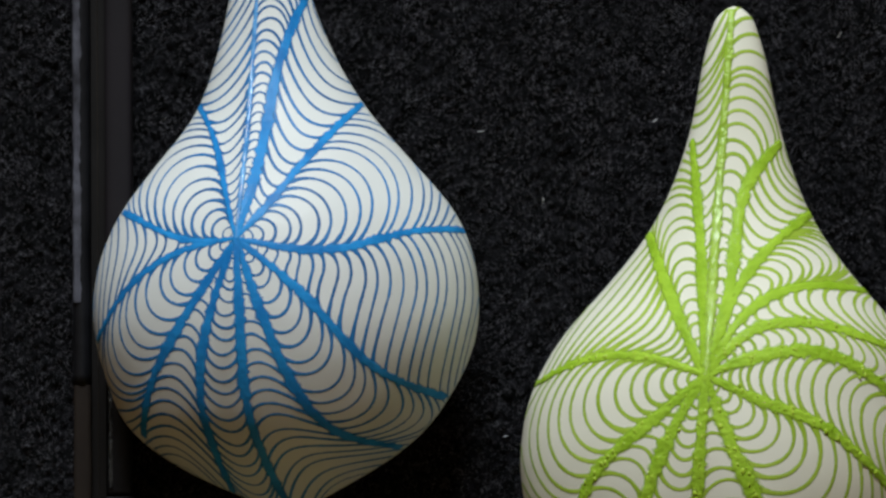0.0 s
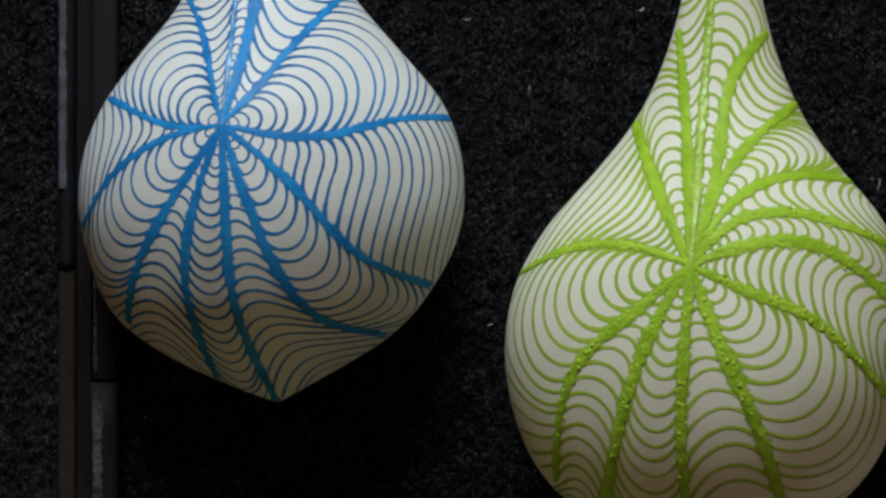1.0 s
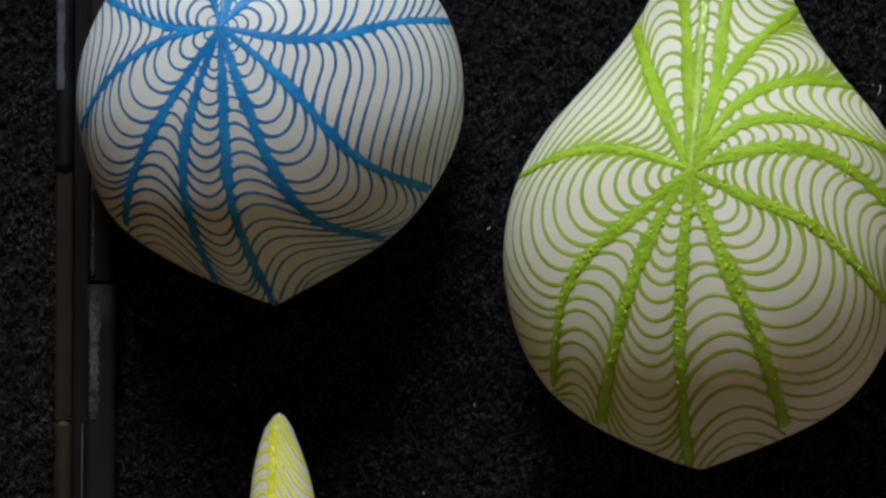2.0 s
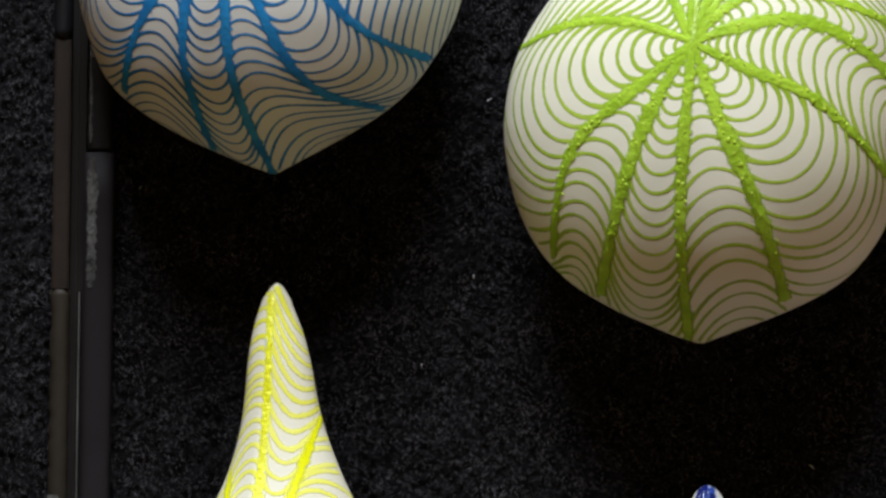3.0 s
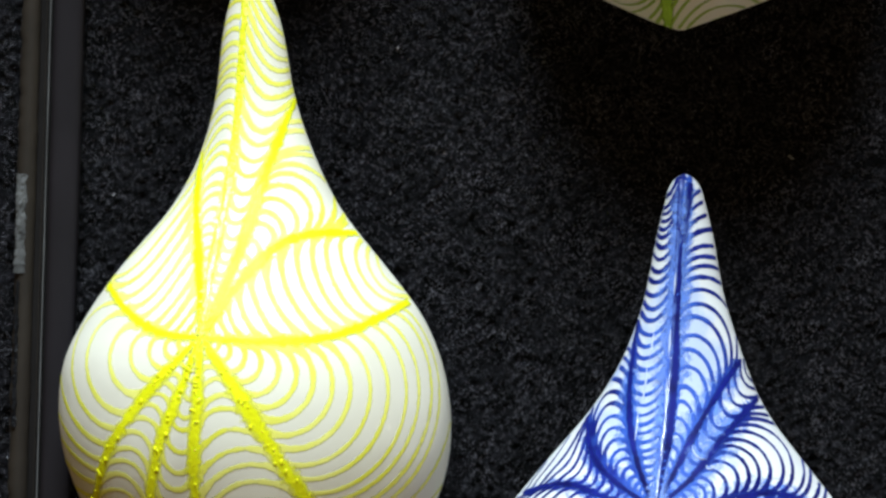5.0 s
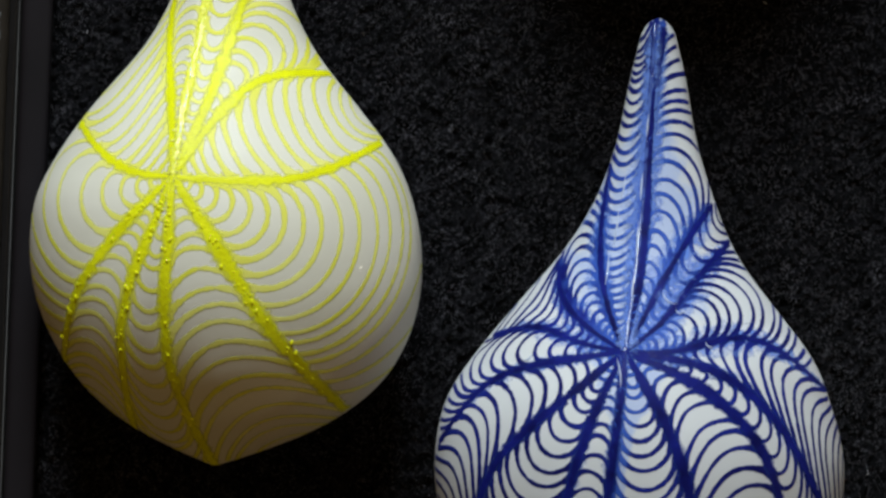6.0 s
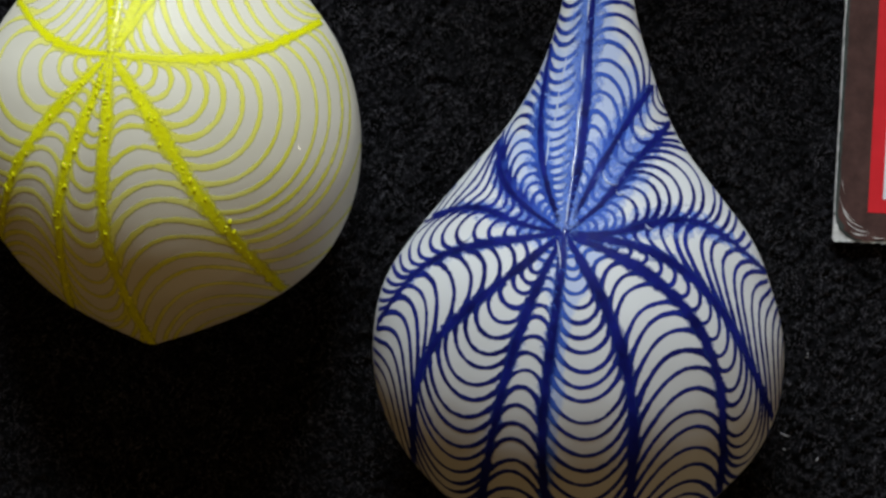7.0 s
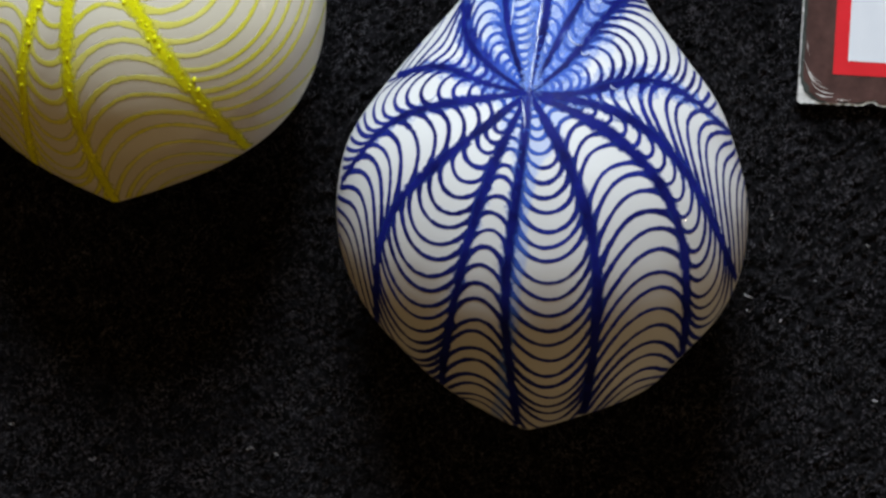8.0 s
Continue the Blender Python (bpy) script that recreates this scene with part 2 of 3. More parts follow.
class DropForm:
    """A drop lying on its back: an outline in plan, a round front, a flatter back, a crease from the tip to the pole."""

    def __init__(self, outline, pole, depth, ridge_end):
        o = np.array(outline)[::-1]
        self.ys, self.ls, self.rs = o[:, 0], o[:, 1], o[:, 2]
        self.bottom, self.top = self.ys[0], self.ys[-1]
        self.pole, self.depth = np.array(pole), depth
        table = np.linspace(self.bottom, self.top, 700)
        tl, tr = pchip(self.ys, self.ls, table), pchip(self.ys, self.rs, table)
        kernel = np.exp(-0.5 * (np.arange(-40, 41) / 15) ** 2)
        kernel /= kernel.sum()
        hold = np.clip((table - self.bottom) / 1.5, 0, 1) * np.clip((self.top - table) / 1.5, 0, 1)
        soft = lambda v: np.convolve(np.pad(v, 40, mode="reflect", reflect_type="odd"), kernel, "valid") * hold + v * (1 - hold)
        self.table, self.tl, self.tr = table, soft(tl), soft(tr)
        self.wmax = ((self.rs - self.ls) / 2).max()
        self.zc = 0.46 * self.wmax
        self.ridge_end = np.array(ridge_end)

    def section(self, y):
        y = np.clip(y, self.bottom, self.top)
        l, r = np.interp(y, self.table, self.tl), np.interp(y, self.table, self.tr)
        d = np.clip((self.top - y) / 1.6, 0, 1)
        return (l + r) / 2, np.maximum((r - l) / 2 * np.sqrt(1 - (1 - d) ** 2), 0.01)

    def inside(self, x, y, margin=0.0):
        xc, w = self.section(y)
        return (np.abs(x - xc) < w - margin) & (y > self.bottom) & (y < self.top)

    def place(self, x, y):
        xc, w = self.section(y)
        s = np.clip((x - xc) / w, -1, 1)
        z = self.zc + self.depth * w * np.sqrt(np.maximum(1 - s * s, 0))
        # crease along the line from the pole to the tip
        t = np.clip((y - self.pole[1]) / (self.ridge_end[1] - self.pole[1]), -0.4, 1)
        xr = self.pole[0] + (self.ridge_end[0] - self.pole[0]) * t
        fade = np.clip(1 + t / 0.4, 0, 1) * np.clip(1.2 - t, 0.25, 1)
        z = z + 0.55 * fade * np.exp(-(np.sqrt((x - xr) ** 2 + 0.12) - 0.35) / 0.9) * np.sqrt(np.maximum(1 - s * s, 0))
        return np.stack([x, y, z], -1)

    def normal(self, x, y):
        e = 0.04
        xc, w = self.section(y)
        lim = w * 0.985
        x = np.clip(x, xc - lim, xc + lim)
        dx = self.place(x + e, y) - self.place(x - e, y)
        dy = self.place(x, y + e) - self.place(x, y - e)
        n = np.cross(dx, dy)
        return n / np.linalg.norm(n, axis=-1, keepdims=True)

    def body(self, rows=190, front=150, back=26):
        s = np.linspace(0, 1, rows)
        s = s * s * (3 - 2 * s) * 0.6 + s * 0.4
        ys = self.top + (self.bottom - self.top) * s
        ys[0], ys[-1] = self.top - 0.004, self.bottom + 0.01
        verts = []
        for y in ys:
            xc, w = self.section(np.array([y]))
            a = np.linspace(np.pi, 0, front)
            x = xc + w * np.cos(a)
            ring = self.place(x, np.full(front, y))
            b = np.linspace(0, -np.pi, back + 2)[1:-1]
            low = np.stack([xc + w * np.cos(b), np.full(back, y), self.zc + 0.46 * w * np.sin(b)], -1)
            verts.append(np.concatenate([ring, low]))
        n = front + back
        v = np.concatenate(verts)
        faces = [(i * n + j, (i + 1) * n + j, (i + 1) * n + (j + 1) % n, i * n + (j + 1) % n)
                 for i in range(rows - 1) for j in range(n)]
        faces.append(tuple(range(n)))
        faces.append(tuple(reversed([(rows - 1) * n + j for j in range(n)])))
        return v, faces


def ribbon(form, xy, width, height, verts, faces, density, rng, rough=0.0, across=4, strength=1.0, soft=2.0, lift=0.016):
    """A low rounded bead of paint laid on the form along plan points."""
    k = len(xy)
    if k < 3:
        return
    p, n = form.place(xy[:, 0], xy[:, 1]), form.normal(xy[:, 0], xy[:, 1])
    t = np.gradient(p, axis=0)
    t /= np.linalg.norm(t, axis=1, keepdims=True) + 1e-9
    b = np.cross(t, n)
    b /= np.linalg.norm(b, axis=1, keepdims=True) + 1e-9
    base = len(verts)
    width = np.broadcast_to(width, (k,))
    w = width * (1 + rough * rng.normal(0, 0.16, k))
    for j in range(across + 1):
        u = 2 * j / across - 1
        h = height * (1 - u * u) * (1 + rough * rng.normal(0, 0.45, k)) + lift - 0.017 * (abs(u) == 1)
        side = (w / 2 * u * (1 + rough * rng.normal(0, 0.10, k)))
        verts.extend((p + b * side[:, None] + n * h[:, None]) * MM)
        density.extend(np.full(k, min(1.0, (1.0 - abs(u)) * soft)) * strength)
    for i in range(k - 1):
        for j in range(across):
            a = base + j * k + i
            faces.append((a, a + 1, a + k + 1, a + k))


def drop_ornament(name, label, outline, pole, veins, depth, spacing, signs, bend, vein_mat, ridge_mat, line_mat, rough, line_w, vein_h, seed, gain, web=1.1, glaze=None, glint_streaks=(), beads=0.0, bead_mat=None, blur=1.2, washes=(), wash_mat=None):
    rng = np.random.default_rng(seed)
    pole = np.array(pole)
    form = DropForm(outline, pole, depth, (pole[0] + veins[0][4], pole[1] + veins[0][5]))
    thing = tagged(new(name), label, "ornament", "drop ornaments on the board")
    v, f = form.body()
    part("body", mesh_from("body", v * MM, f, glaze or GLAZE), thing, "glossy off-white glazed ceramic")
    curves = []
    for (x1, y1, x2, y2, x3, y3, w) in veins:
        c = spline([(0, 0), (x1, y1), (x2, y2), (x3, y3)], 90)
        curves.append(c)
        xy = c + pole
        xy = xy[form.inside(xy[:, 0], xy[:, 1], 0.02) & (xy[:, 1] < form.top - 0.45)]
        step = np.concatenate([[0], np.cumsum(np.hypot(*np.diff(xy, axis=0).T))])
        m = max(8, int(step[-1] / (0.28 if rough else 0.4)))
        s = np.linspace(0, step[-1], m)
        xy = np.stack([np.interp(s, step, xy[:, 0]), np.interp(s, step, xy[:, 1])], 1)
        verts, faces = [], []
        taper = w * (0.42 + 0.58 * np.clip(s / 7, 0, 1) ** 0.8) * gain * (1 - 0.35 * s / s[-1]) * (1 + 0.10 * np.sin(s * 0.9 + rng.uniform(0, 6)))
        crest = len(curves) == 1
        density = []
        ribbon(form, xy, taper * (0.8 if crest else 1.3 * blur ** 0.7), vein_h * (2.0 if crest else 1.0), verts, faces, density, rng, 0.8 if crest else rough, 8, 1.0, 3.0 if crest else 1.4 / blur)
        part("painted_vein", mesh_from("painted_vein", verts, faces, ridge_mat if crest else vein_mat, True, density), thing, "wet-looking crest line" if crest else "")
    # pigment bled into the glaze beside some veins
    for i, wide, strength in washes:
        xy = curves[i][1::2] + pole
        xy = xy[form.inside(xy[:, 0], xy[:, 1], 0.25)]
        s = np.linspace(0, 1, len(xy))
        verts, faces, density = [], [], []
        ribbon(form, xy, wide * (0.35 + 0.65 * np.sin(np.pi * np.clip(s * 0.9 + 0.08, 0, 1))), 0.004, verts, faces, density, rng, 0.3, 10, strength, 1.1, 0.004)
        part("bled_pigment", mesh_from("bled_pigment", verts, faces, wash_mat, True, density), thing, "pale blue bleed in the glaze")
    # paint beaded up along the veins
    ico = bmesh.new()
    bmesh.ops.create_icosphere(ico, subdivisions=2, radius=1.0)
    bv, bf = np.array([v.co[:] for v in ico.verts]), [[v.index for v in f.verts] for f in ico.faces]
    ico.free()
    for c, vein in zip(curves, veins):
        if vein[5] > 3:
            continue
        verts, faces = [], []
        for k in range(int(beads * np.hypot(*np.diff(c, axis=0).T).sum())):
            t = rng.uniform(0.10, 0.93)
            at = c[int(t * 89)] + pole + rng.normal(0, vein[6] * 0.17 * gain, 2)
            if not form.inside(at[0], at[1], 0.4):
                continue
            p, n = form.place(at[0], at[1]), form.normal(at[0], at[1])
            r = (0.07 + 0.15 * rng.random() ** 2) * np.array([rng.uniform(0.7, 1.2), rng.uniform(0.8, 1.5), 0.55])
            base = len(verts)
            verts.extend((p + n * vein_h * 0.8 + bv * r) * MM)
            faces.extend([tuple(base + q for q in f) for f in bf])
        if verts:
            tagged(part("paint_beading", mesh_from("paint_beading", verts, faces, bead_mat), thing, "tiny glossy beads of paint"), kind="stuff")
    # festoons between each vein and the next
    count = len(veins)
    for i in range(count):
        a, b = curves[i], curves[(i + 1) % count]
        ra, rb = np.hypot(*a.T), np.hypot(*b.T)
        ta, tb = np.unwrap(np.arctan2(a[1:, 0], a[1:, 1])), np.unwrap(np.arctan2(b[1:, 0], b[1:, 1]))
        ta, tb = np.concatenate([ta[:1], ta]), np.concatenate([tb[:1], tb])
        while tb[-1] < ta[-1]:
            tb = tb + 2 * np.pi
        while tb[-1] - ta[-1] > 2 * np.pi:
            tb = tb - 2 * np.pi
        length = 0.5 * (ra[-1] + rb[-1])
        rings = int(length / (0.86 * spacing * signs[i][2]))
        grid = np.linspace(0, 1, 90)
        for k in range(1, int(rings * 1.35) + 1):
            x = (k + rng.normal(0, 0.07)) / rings
            # close together at the pole and where the form turns away
            q0 = 0.48 * x + 0.52 * (3 * x * x - 2 * x ** 3) if x < 1 else 1 + 0.9 * (x - 1)
            q0 = q0 ** signs[i][3]
            u = np.linspace(0, 1, 64)
            at = min(89, int(89 * q0))
            gape = abs(tb[at] - ta[at])
            # in a wide sector the outer arcs flatten towards the silhouette
            slack = 1 - 0.5 * min(1.0, max(0.0, (q0 - 0.5) / 0.5)) * (gape > 0.6)
            ea, eb = (s * slack * min(0.30, 0.02 + bend * gape) for s in signs[i][:2])
            v2 = 2 * u - 1
            # nearly round arcs that run into the veins along them
            arc = 0.55 * v2 ** 2 + 0.45 * (1 - np.sqrt(1 - (0.97 * v2) ** 2)) / 0.757
            q = q0 * (1 + np.where(v2 < 0, ea, eb) * arc) + 0.003 * np.sin(u * 5 + rng.uniform(0, 6))
            q = np.maximum(q, 0.01)
            # rings keep partly to one radius, partly to the same share of both veins
            qa, qb = q * (0.4 + 0.6 * length / ra[-1]), q * (0.4 + 0.6 * length / rb[-1])
            ca, cb = np.clip(qa, 0, 1), np.clip(qb, 0, 1)
            r = np.interp(ca, grid, ra) * np.maximum(qa, 1) * (1 - u) + np.interp(cb, grid, rb) * np.maximum(qb, 1) * u
            ang = np.interp(ca, grid, ta) * (1 - u) + np.interp(cb, grid, tb) * u
            xy = np.stack([np.sin(ang) * r, np.cos(ang) * r], 1) + pole
            good = form.inside(xy[:, 0], xy[:, 1], 0.03)
            # each unbroken run on the form is one brushed line
            runs = np.split(np.arange(64), np.flatnonzero(np.diff(good.astype(int))) + 1)
            for run in runs:
                if good[run[0]] and len(run) > 5:
                    verts, faces = [], []
                    chord = np.hypot(*np.diff(xy[run], axis=0).T).sum()
                    density = []
                    ribbon(form, xy[run], 1.3 * blur * line_w * min(1.0, (0.78 if line_w > 0.25 else 0.56) + chord / 9.0) * rng.uniform(0.85, 1.15) * (1 + web * np.abs(v2[run]) ** 5 * min(1.0, max(0.0, (0.8 - q0) / 0.3))), 0.012, verts, faces, density, rng, 0.25, 6,
                           rng.uniform(0.85, 1.2) * (0.75 + 0.25 * np.abs(v2[run]) ** 1.5), 2.0 / blur)
                    part("painted_line", mesh_from("painted_line", verts, faces, line_mat, True, density), thing)
    # highlights on the glaze, drawn in as thin raised pale streaks
    for (x, y, length, turn, bow) in glint_streaks:
        s = np.linspace(0, 1, 26)
        a = turn + bow * (s - 0.5)
        xy = pole + np.array([x, y]) + np.stack([np.cos(a), np.sin(a)], 1) * (s * length)[:, None]
        verts, faces = [], []
        ribbon(form, xy, 0.22 * np.sin(np.pi * np.clip(s, 0.06, 0.94)), 0.10, verts, faces, [], rng, 0.5, 6)
        part("painted_glint", mesh_from("painted_glint", verts, faces, GLINT), thing, "raised pale glossy streak painted as a glint")
    return thing


# ---- the board and its felt ----
NOISE_GRIDS = {}


def value_noise(x, y, seed):
    if seed not in NOISE_GRIDS:
        NOISE_GRIDS[seed] = np.random.default_rng(seed).random((256, 256))
    g = NOISE_GRIDS[seed]
    xi, yi = np.floor(x).astype(int), np.floor(y).astype(int)
    fx, fy = x - xi, y - yi
    fx, fy = fx * fx * (3 - 2 * fx), fy * fy * (3 - 2 * fy)
    at = lambda i, j: g[i % 256, j % 256]
    return (at(xi, yi) * (1 - fx) * (1 - fy) + at(xi + 1, yi) * fx * (1 - fy)
            + at(xi, yi + 1) * (1 - fx) * fy + at(xi + 1, yi + 1) * fx * fy)


def felt_height(x, y):
    """Looped pile about 1.5 mm apart, uneven, in mm."""
    px = x / 1.5 + 1.3 * value_noise(x * 0.5, y * 0.5, 5)
    py = y / 1.4 + 1.3 * value_noise(x * 0.5 + 9, y * 0.5, 6)
    loops = np.cos(2 * np.pi * px) * np.cos(2 * np.pi * py)
    return (0.24 * loops + 0.30 * value_noise(x * 1.4, y * 1.4, 7) + 0.28 * value_noise(x * 3.0, y * 3.0, 8) - 0.66)


def felt_sheet():
    near = lambda a, b, c, d: np.concatenate([np.linspace(a, b, 14)[:-1], np.arange(b, c, 0.27), np.linspace(c, d, 14)])
    xs, ys = near(-300, -46, 64, 310), near(-380, -120, 36, 290)
    gx, gy = np.meshgrid(xs, ys)
    z = felt_height(gx, gy)
    v = np.stack([gx, gy, z], -1).reshape(-1, 3) * MM
    nx = len(xs)
    j, i = np.meshgrid(np.arange(len(ys) - 1), np.arange(nx - 1), indexing="ij")
    a = (j * nx + i).ravel()
    f = np.stack([a, a + 1, a + nx + 1, a + nx], 1)
    me = bpy.data.meshes.new("felt")
    me.from_pydata(v.tolist(), [], f.tolist())
    me.materials.append(FELT)
    me.shade_smooth()
    return tagged(new("felt_floor", me), "black looped felt lining of the display board", "felt", kind="structure")


def lint(name, label, count, material, lengths, width, seed, box):
    """Loose fibres standing out of the pile, as thin curled slivers."""
    rng = np.random.default_rng(seed)
    x, y = rng.uniform(box[0], box[1], count), rng.uniform(box[2], box[3], count)
    z = felt_height(x, y)
    a, ln, curl = rng.uniform(0, 6.28, count), rng.uniform(*lengths, count), rng.normal(0, 1.2, count)
    up = rng.uniform(0.05, 0.5, count)
    rows = []
    for s in (0.0, 0.5, 1.0):
        b = a + curl * s
        px, py = x + ln * s * np.cos(b), y + ln * s * np.sin(b)
        pz = z + 0.02 + up * ln * math.sin(s * 2.4)
        ox, oy = -np.sin(b) * width / 2, np.cos(b) * width / 2
        rows += [np.stack([px - ox, py - oy, pz], 1), np.stack([px + ox, py + oy, pz + width * 0.6], 1)]
    verts = np.stack(rows, 1).reshape(-1, 3) * MM
    faces = [f for k in range(0, count * 6, 6) for f in ((k, k + 1, k + 3, k + 2), (k + 2, k + 3, k + 5, k + 4))]
    return tagged(new(name, mesh_from(name, verts, faces, material, False)), label, "lint", kind="stuff")


felt_sheet()


def box_mesh(name, x0, x1, y0, y1, z0, z1, material, bevel=0.0):
    bm = bmesh.new()
    bmesh.ops.create_cube(bm, size=1.0)
    for v in bm.verts:
        v.co = Vector(((x0 + x1) / 2 + v.co.x * (x1 - x0), (y0 + y1) / 2 + v.co.y * (y1 - y0), (z0 + z1) / 2 + v.co.z * (z1 - z0))) * MM
    if bevel:
        bmesh.ops.bevel(bm, geom=bm.edges[:], offset=bevel * MM, segments=2, affect="EDGES")
    me = bpy.data.meshes.new(name)
    bm.to_mesh(me)
    bm.free()
    me.materials.append(material)
    return me


tagged(new("display_board", box_mesh("display_board", -300, 310, -380, 290, -7.6, -1.2, RAIL_DARK, 0.5)), "dark backing board under the black felt", "board", kind="structure")

# ---- the four ornaments: outlines as (height, one edge, other edge), veins from the pole outwards ----
BLUE_OUTLINE = [
    (38.43, -16.58, -13.57),
    (37.32, -16.90, -13.29),
    (32.30, -17.70, -12.48),
    (27.28, -18.54, -11.16),
    (22.25, -19.74, -9.25),
    (17.22, -21.64, -6.33),
    (12.20, -25.68, -2.11),
    (7.17, -29.25, 1.77),
    (2.16, -30.90, 3.13),
    (-0.86, -31.11, 3.22),
    (-4.87, -30.43, 2.35),
    (-7.88, -29.43, 0.73),
    (-10.38, -28.37, -0.95),
    (-12.89, -25.64, -3.49),
    (-15.40, -21.41, -7.63),
    (-17.41, -16.93, -11.41),
    (-18.52, -13.63, -13.43),
]
BLUE_POLE = (-17.82, 5.25)
BLUE_VEINS = [
    (0.8, 7.8, 1.3, 14.5, 2.7, 32.8, 0.65),
    (2.3, 8.3, 3.8, 16.0, 6.3, 22.4, 1.10),
    (2.9, 3.1, 5.9, 6.8, 11.0, 12.5, 0.85),
    (8.3, -1.1, 14.6, 0.4, 20.0, 1.1, 0.85),
    (6.7, -6.0, 12.0, -11.5, 18.7, -13.9, 0.90),
    (4.0, -11.3, 8.0, -16.6, 14.8, -18.1, 1.00),
    (0.3, -8.8, 0.9, -15.6, 4.2, -23.7, 1.00),
    (-2.7, -7.7, -3.3, -14.5, -0.8, -22.2, 0.95),
    (-4.6, -6.7, -7.8, -12.4, -8.8, -16.7, 0.95),
    (-5.1, -1.0, -10.0, -4.2, -12.8, -8.2, 0.70),
    (-4.1, -0.0, -6.7, 1.0, -10.3, 3.2, 0.70),
    (-0.9, 4.2, -2.1, 9.5, -3.6, 12.8, 0.70),
]
GREEN_OUTLINE = [
    (25.91, 25.05, 27.62),
    (24.01, 24.34, 28.26),
    (21.50, 23.58, 29.00),
    (16.48, 22.63, 29.86),
    (11.46, 21.13, 31.12),
    (6.44, 18.73, 33.13),
    (1.42, 14.77, 36.56),
    (-3.36, 10.37, 40.44),
    (-7.36, 8.01, 41.80),
    (-8.30, 7.58, 41.84),
    (-11.52, 6.84, 42.29),
    (-14.50, 6.55, 42.40),
    (-17.98, 6.91, 42.01),
    (-22.95, 8.41, 40.24),
    (-25.43, 9.85, 38.70),
    (-27.91, 12.14, 36.57),
    (-30.39, 16.22, 31.96),
    (-32.38, 20.69, 26.65),
    (-33.27, 23.67, 24.17),
]
GREEN_POLE = (22.85, -7.54)
GREEN_VEINS = [
    (0.8, 7.6, 1.9, 18.9, 3.3, 33.4, 1.25),
    (2.5, 8.6, 4.3, 17.3, 7.3, 21.1, 1.15),
    (3.0, 7.6, 6.4, 11.9, 10.1, 15.0, 1.00),
    (3.5, 5.2, 7.8, 7.7, 14.7, 7.8, 1.05),
    (4.4, 4.0, 10.4, 4.4, 18.5, 1.7, 1.10),
    (4.9, 1.7, 11.3, 1.6, 19.1, -4.3, 1.30),
    (4.8, -2.3, 10.2, -4.6, 18.1, -12.3, 1.00),
    (2.2, -6.4, 4.7, -11.9, 8.3, -22.0, 1.35),
    (-0.6, -6.4, -1.0, -15.2, 0.1, -26.3, 1.10),
    (-3.1, -4.9, -5.9, -12.2, -7.8, -21.5, 1.20),
    (-6.0, -4.8, -10.3, -9.1, -11.9, -18.2, 1.10),
    (-5.0, 1.8, -10.4, 1.8, -14.7, 0.1, 0.90),
    (-1.7, 4.1, -3.3, 8.8, -4.5, 13.2, 1.20),
    (0.0, 6.1, -0.1, 13.8, -0.5, 21.5, 1.10),
]
YELLOW_OUTLINE = [
    (-28.08, -14.10, -12.50),
    (-28.90, -14.25, -12.35),
    (-29.85, -14.75, -12.02),
    (-31.75, -15.30, -11.17),
    (-34.38, -15.79, -10.42),
    (-39.31, -16.20, -9.51),
    (-44.24, -17.35, -7.80),
    (-49.17, -19.75, -5.36),
    (-54.10, -23.85, -1.34),
    (-59.02, -27.25, 2.39),
    (-63.46, -29.23, 4.08),
    (-66.98, -29.48, 4.65),
    (-69.43, -29.25, 4.68),
    (-72.85, -28.31, 4.10),
    (-76.77, -26.23, 2.41),
    (-79.22, -24.29, 0.39),
    (-81.68, -21.47, -2.92),
    (-83.64, -18.08, -6.82),
    (-85.62, -13.12, -12.54),
]
YELLOW_POLE = (-16.81, -60.34)
YELLOW_VEINS = [
    (0.8, 6.1, 2.0, 13.4, 3.0, 31.0, 1.20),
    (2.9, 6.7, 5.3, 14.5, 7.8, 21.4, 0.95),
    (3.1, 4.5, 7.2, 8.3, 13.2, 9.0, 1.00),
    (6.2, -0.2, 11.9, 0.5, 17.6, 3.2, 0.90),
    (4.0, -5.7, 8.0, -11.8, 15.5, -20.2, 1.35),
    (-0.2, -6.3, -0.0, -15.1, 4.0, -25.2, 1.10),
    (-1.8, -5.0, -3.9, -11.8, -3.0, -22.2, 1.00),
    (-3.4, -3.6, -8.1, -10.6, -9.3, -17.5, 1.10),
    (-3.5, 0.3, -6.1, 1.7, -8.4, 4.2, 0.95),
    (-0.4, 6.6, -0.8, 11.4, -0.5, 15.8, 0.90),
]
NAVY_OUTLINE = [
    (-45.72, 23.36, 25.66),
    (-47.19, 23.06, 26.05),
    (-51.11, 22.16, 27.10),
    (-56.01, 21.33, 28.04),
    (-60.91, 19.82, 29.66),
    (-65.82, 17.10, 31.73),
    (-70.73, 13.00, 35.50),
    (-75.63, 9.20, 39.28),
    (-78.83, 7.19, 40.45),
    (-81.76, 6.42, 41.43),
    (-84.70, 6.19, 41.84),
    (-88.12, 6.56, 41.67),
    (-91.54, 7.76, 40.67),
    (-94.97, 9.94, 38.50),
    (-97.91, 13.13, 35.53),
    (-99.85, 15.21, 34.38),
    (-102.08, 18.91, 29.33),
    (-103.22, 21.30, 26.19),
    (-103.86, 23.28, 23.77),
]
NAVY_POLE = (22.20, -74.18)
